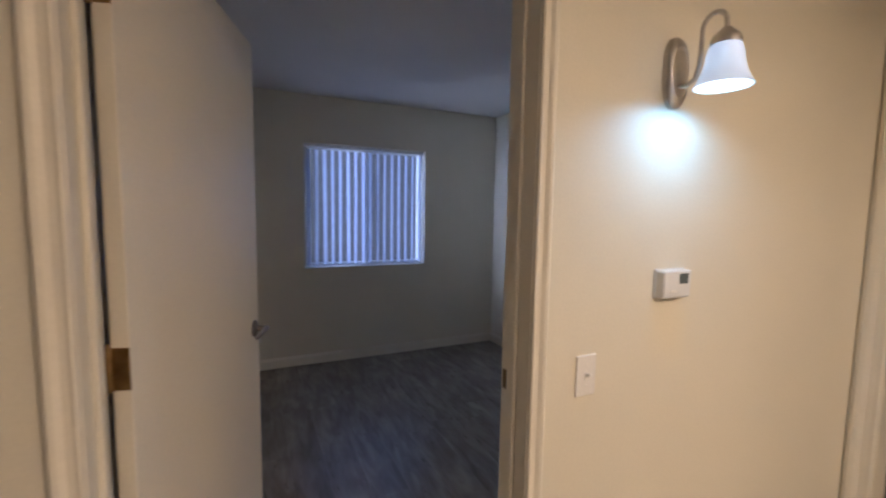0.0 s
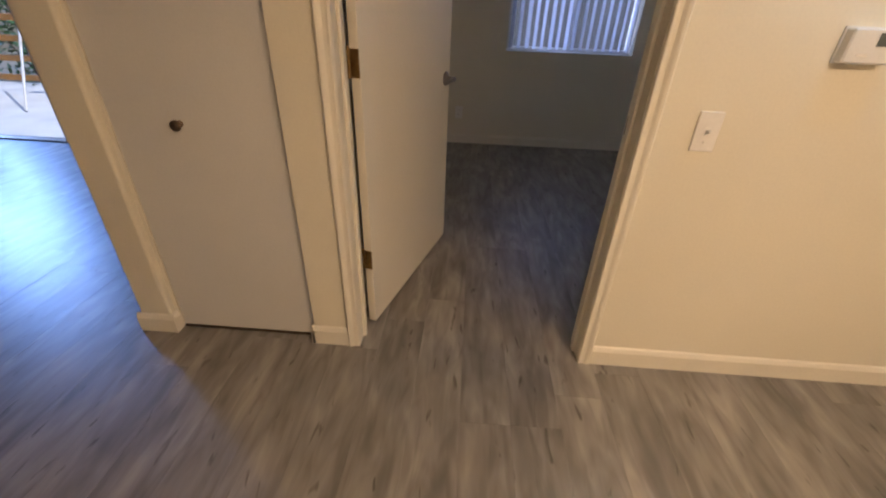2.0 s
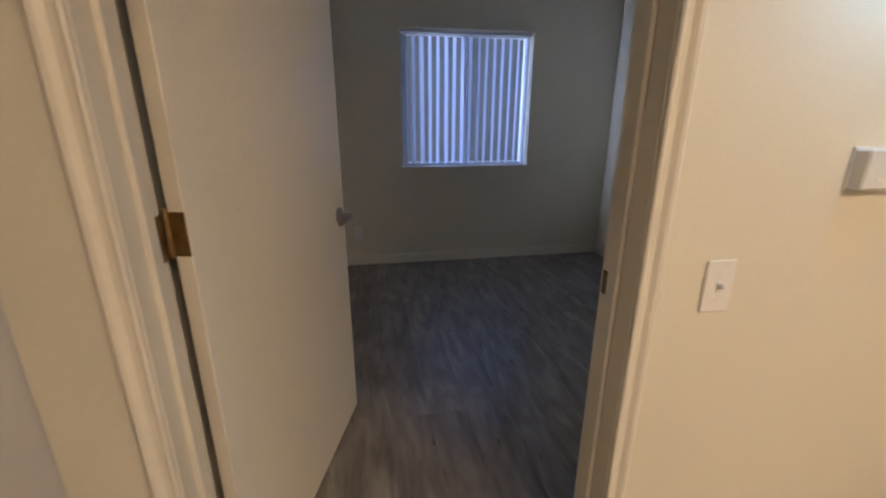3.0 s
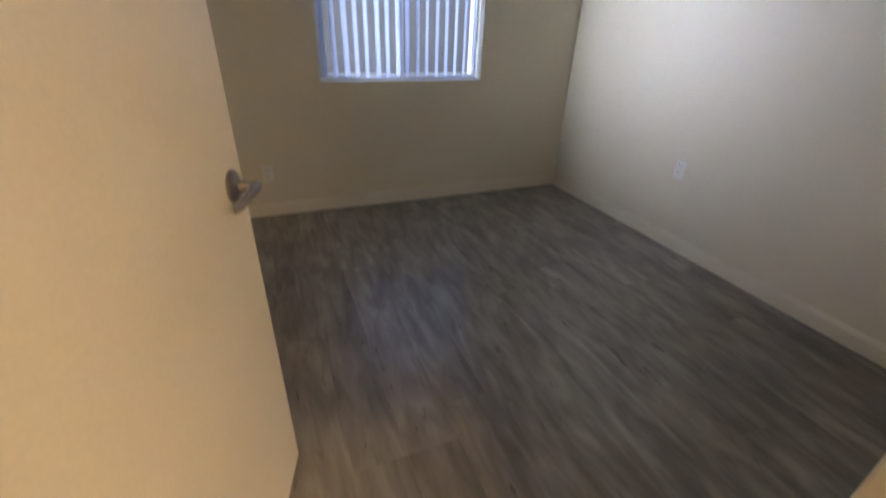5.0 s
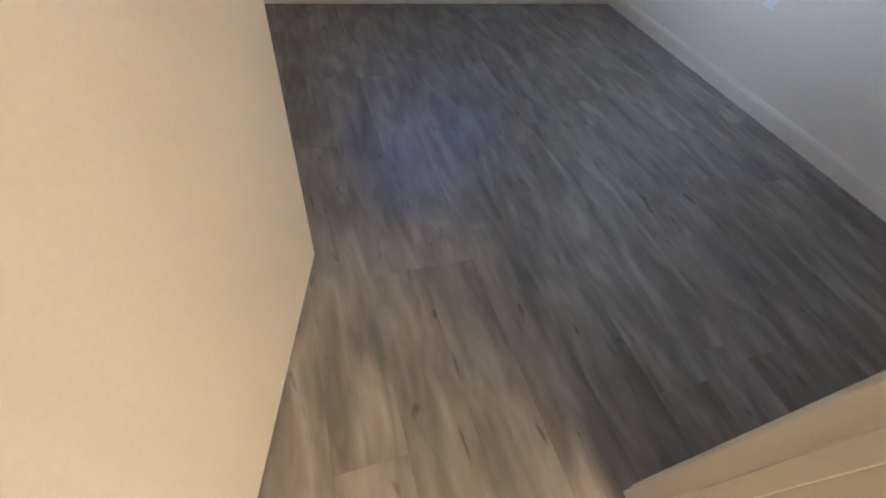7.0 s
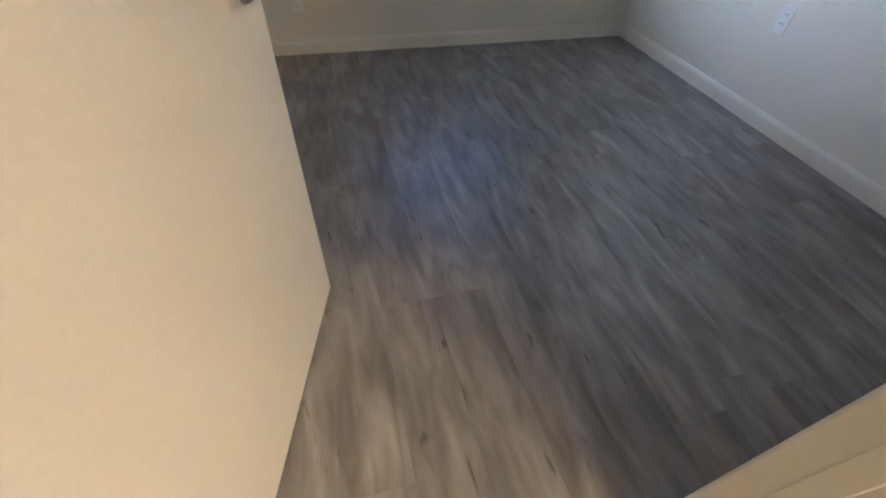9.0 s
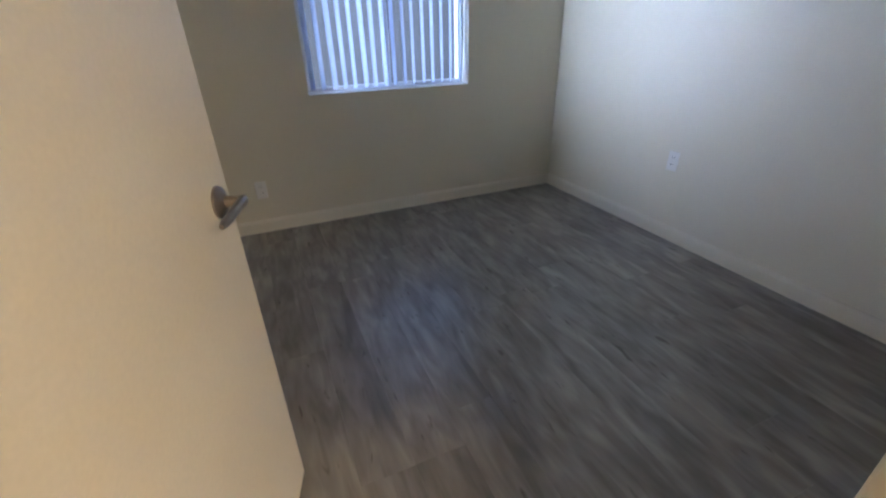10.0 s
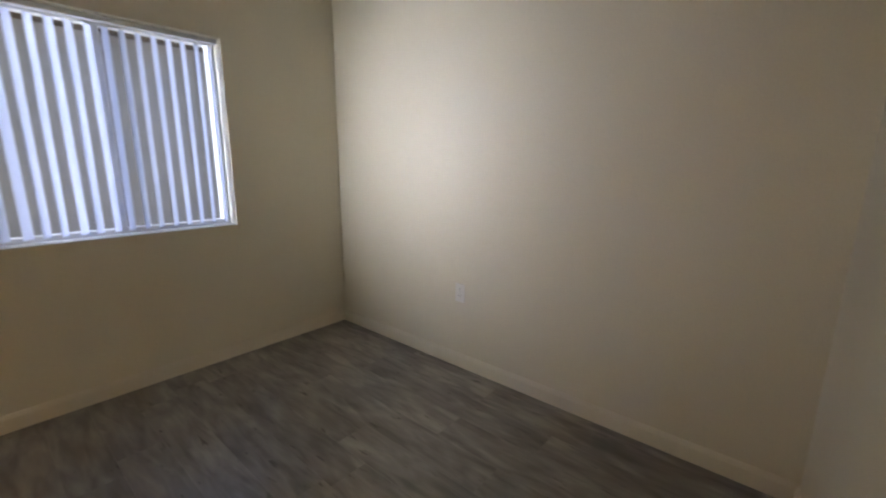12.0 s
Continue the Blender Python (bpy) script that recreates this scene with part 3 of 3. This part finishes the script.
def outlet(m, label):
    """A duplex outlet in the xz plane of the pose m, facing its -y."""
    ob = thing("wall_outlet", m, label, "outlet", "wall outlets")
    part("plate", boxes((-0.036, 0.036, -0.006, 0.0, -0.059, 0.059), bevel=0.0025), M_PLATE, ob)
    for z in (-0.021, 0.021):
        s = part("socket", boxes((-0.017, 0.017, -0.0075, -0.005, z - 0.014, z + 0.014), bevel=0.002), M_PLATE, ob)
        for x in (-0.0065, 0.0065):
            part("slot", boxes((x - 0.0012, x + 0.0012, -0.0078, -0.0072, z - 0.002, z + 0.007)), M_DARK, s)
    b = bmesh.new()
    lathe(b, ((0, 0.0), (0.003, 0.0), (0.0026, 0.0012), (0, 0.0015)), Matrix.Translation((0, -0.006, 0)) @ Euler((radians(90), 0, 0)).to_matrix().to_4x4(), 10)
    part("screw", b, M_PLATE, ob)


outlet(pose(XR, 1.800, 0.493, 0, 0, -90), "white duplex outlet low on the bedroom's side wall")
outlet(pose(0.262, YF, 0.305), "cream duplex outlet low on the bedroom's window wall")

# ---- sliding glass door of the living room ----
glass_door = thing("door_4", pose(0, 0, 0), "aluminium framed sliding glass door to the patio", "door", kind="structure")
b = boxes((SX1 - 0.075, SX1, YS - 0.004, YS + 0.10, 0, 2.06), (SX0, SX0 + 0.075, YS - 0.004, YS + 0.10, 0, 2.06), (SX0 + 0.075, SX1 - 0.075, YS - 0.004, YS + 0.10, 2.0, 2.06), bevel=0.003)
part("frame", b, M_VINYL, glass_door)
part("track", boxes((SX0 + 0.075, SX1 - 0.075, YS - 0.004, YS + 0.09, 0, 0.014), bevel=0.003), M_BRONZE, glass_door, "dark floor track")
part("stile", boxes((-4.335, -4.285, YS + 0.03, YS + 0.07, 0.014, 2.0), bevel=0.003), M_VINYL, glass_door)
for x0, x1, y in ((-4.285, SX1 - 0.075, YS + 0.05), (SX0 + 0.075, -4.335, YS + 0.05)):
    p = part("pane", boxes((x0, x1, y, y + 0.005, 0.014, 2.0)), M_GLASS, glass_door)
    p.visible_shadow = False

# ---- outside ----
b = bmesh.new()
bmesh.ops.create_grid(b, x_segments=2, y_segments=2, size=400)
ob = structure("ground", b, M_SOIL, "dry bare ground outside the building", "ground")
ob.location = (0, 0, -0.12)
structure("patio", boxes((-8.5, PX - 0.002, YS + 0.165, 5.0, -0.115, -0.02), (PX, 3.5, YF + 0.175, 5.0, -0.115, -0.02), bevel=0.01), M_CONCRETE, "pale concrete patio slab in bright daylight", "pavement")
fence = thing("patio_fence", pose(0, 4.35, -0.02), "orange-stained wooden patio fence with four rails", "fence")
for x in (-8.2, -6.6, -5.0, -3.4, -1.8):
    part("post", boxes((x, x + 0.09, 0, 0.09, 0, 1.15), bevel=0.006), M_RAIL, fence)
for z in (0.16, 0.40, 0.64, 0.88):
    part("rail", boxes((-8.3, -1.6, -0.025, -0.001, z, z + 0.075), bevel=0.004), M_RAIL, fence)
pole = thing("garden_pole", pose(-4.78, 3.36, -0.02), "white pole leaning on the patio fence", "pole")
b = bmesh.new()
tube(b, [(0, 0, 0.012), (-0.42, 0.93, 1.25)], 0.014, 10)
part("shaft", b, M_WHITEPOLE, pole)


# a made-up block beyond the bedroom window, so the gaps between slats look dark
backdrop = thing("window_backdrop", pose(1.0, 7.6, -0.12), "grey-brown block added beyond the window to darken the gaps between slats", "building")
part("wall", boxes((0.0, 12.0, 0.0, 5.0, 0.0, 3.0)), M_BACKDROP, backdrop)
part("roof", boxes((-0.35, 12.35, -0.45, 5.45, 3.0, 3.2), bevel=0.02), M_BARK, backdrop, "dark flat roof edge of the added block")


def shrub(x, y, height, spread, seed):
    """Branching stems and some hundreds of small leaves with gaps between them."""
    r = random.Random(seed)
    ob = thing("shrub", pose(x, y, -0.12), "green leafy shrub behind the patio fence", "shrub", "patio shrubs")
    b, tips = bmesh.new(), []
    for _ in range(9):
        a, tilt = r.uniform(0, 6.28), r.uniform(0.1, 0.5)
        p, pts = Vector((0, 0, 0)), [(0, 0, 0)]
        d = Vector((math.cos(a) * tilt, math.sin(a) * tilt, 1)).normalized()
        for s in range(5):
            p = p + d * height / 5.5 + Vector((r.uniform(-.05, .05), r.uniform(-.05, .05), 0))
            pts.append(tuple(p))
            tips.append(p.copy())
        tube(b, pts, [0.016, 0.013, 0.010, 0.008, 0.006, 0.004], 6)
    part("stems", b, M_BARK, ob)
    b = bmesh.new()
    for _ in range(650):
        c = r.choice(tips) + Vector((r.gauss(0, spread * 0.3), r.gauss(0, spread * 0.3), r.gauss(0, 0.12)))
        if c.z < 0.05:
            continue
        u = Vector((r.gauss(0, 1), r.gauss(0, 1), r.gauss(0, 0.5))).normalized()
        w = u.orthogonal().normalized()
        n1, n2 = r.uniform(0.04, 0.075), r.uniform(0.016, 0.03)
        up = u.cross(w) * 0.008
        vs = [b.verts.new(c - u * n1), b.verts.new(c + w * n2 + up), b.verts.new(c + u * n1), b.verts.new(c - w * n2 + up)]
        b.faces.new((vs[0], vs[1], vs[2]))
        b.faces.new((vs[0], vs[2], vs[3]))
    part("leaves", b, M_LEAF, ob)


for i, (x, y, h) in enumerate(((-7.6, 5.4, 1.4), (-6.7, 5.6, 1.7), (-5.9, 5.35, 1.3), (-5.1, 5.6, 1.6), (-4.2, 5.4, 1.4))):
    shrub(x, y, h, 0.8, i)

# ---- floor planks: the pieces ----
PW, PL = 0.178, 1.22
b = bmesh.new()
box(b, -PW / 2 + 0.0002, PW / 2 - 0.0002, -PL / 2 + 0.0002, PL / 2 - 0.0002, -0.008, 0.0)
top = [e for e in b.edges if all(v.co.z > -0.001 for v in e.verts)]
bmesh.ops.bevel(b, geom=top, offset=0.0003, segments=1, affect="EDGES")
plank_mesh = finish("plank", b, M_PLANK)
shape = [tuple(v.co) for v in plank_mesh.vertices]
sides = [tuple(p.vertices) for p in plank_mesh.polygons]
rng = random.Random(11)
far_verts, far_faces = [], []
x = HX0 + PW / 2
while x < 5.72:
    y = HY0 - rng.uniform(0.05, 1.0)
    end = YS + 0.08 if x < PX else YF + 0.08 if x < XR + 0.1 else 2.25
    while y < end - 0.02:
        y0, y1 = max(y, HY0 - 0.06), min(y + PL, end)
        cy, spare = (y0 + y1) / 2, (PL - (y1 - y0)) / 2
        if -1.9 < x < 2.7 and cy > -2.2:
            mesh = plank_mesh
            if spare > 0.001:      # a plank cut at a wall
                mesh = bpy.data.meshes.new("plank")
                mesh.from_pydata([(vx, vy - math.copysign(spare, vy), vz) for vx, vy, vz in shape], [], sides)
                mesh.materials.append(M_PLANK)
            ob = new("plank", mesh)
            ob.location = (x, cy, 0)
            ob.parent = floor
        else:
            base = len(far_verts)
            far_verts += [(vx + x, vy - math.copysign(spare, vy) + cy, vz) for vx, vy, vz in shape]
            far_faces += [tuple(base + k for k in f) for f in sides]
        y += PL
    x += PW
far = bpy.data.meshes.new("far_planks")
far.from_pydata(far_verts, [], far_faces)
far.materials.append(M_PLANK)
ob = new("far_planks", far)
ob.parent = floor
tagged(ob, kind="stuff")
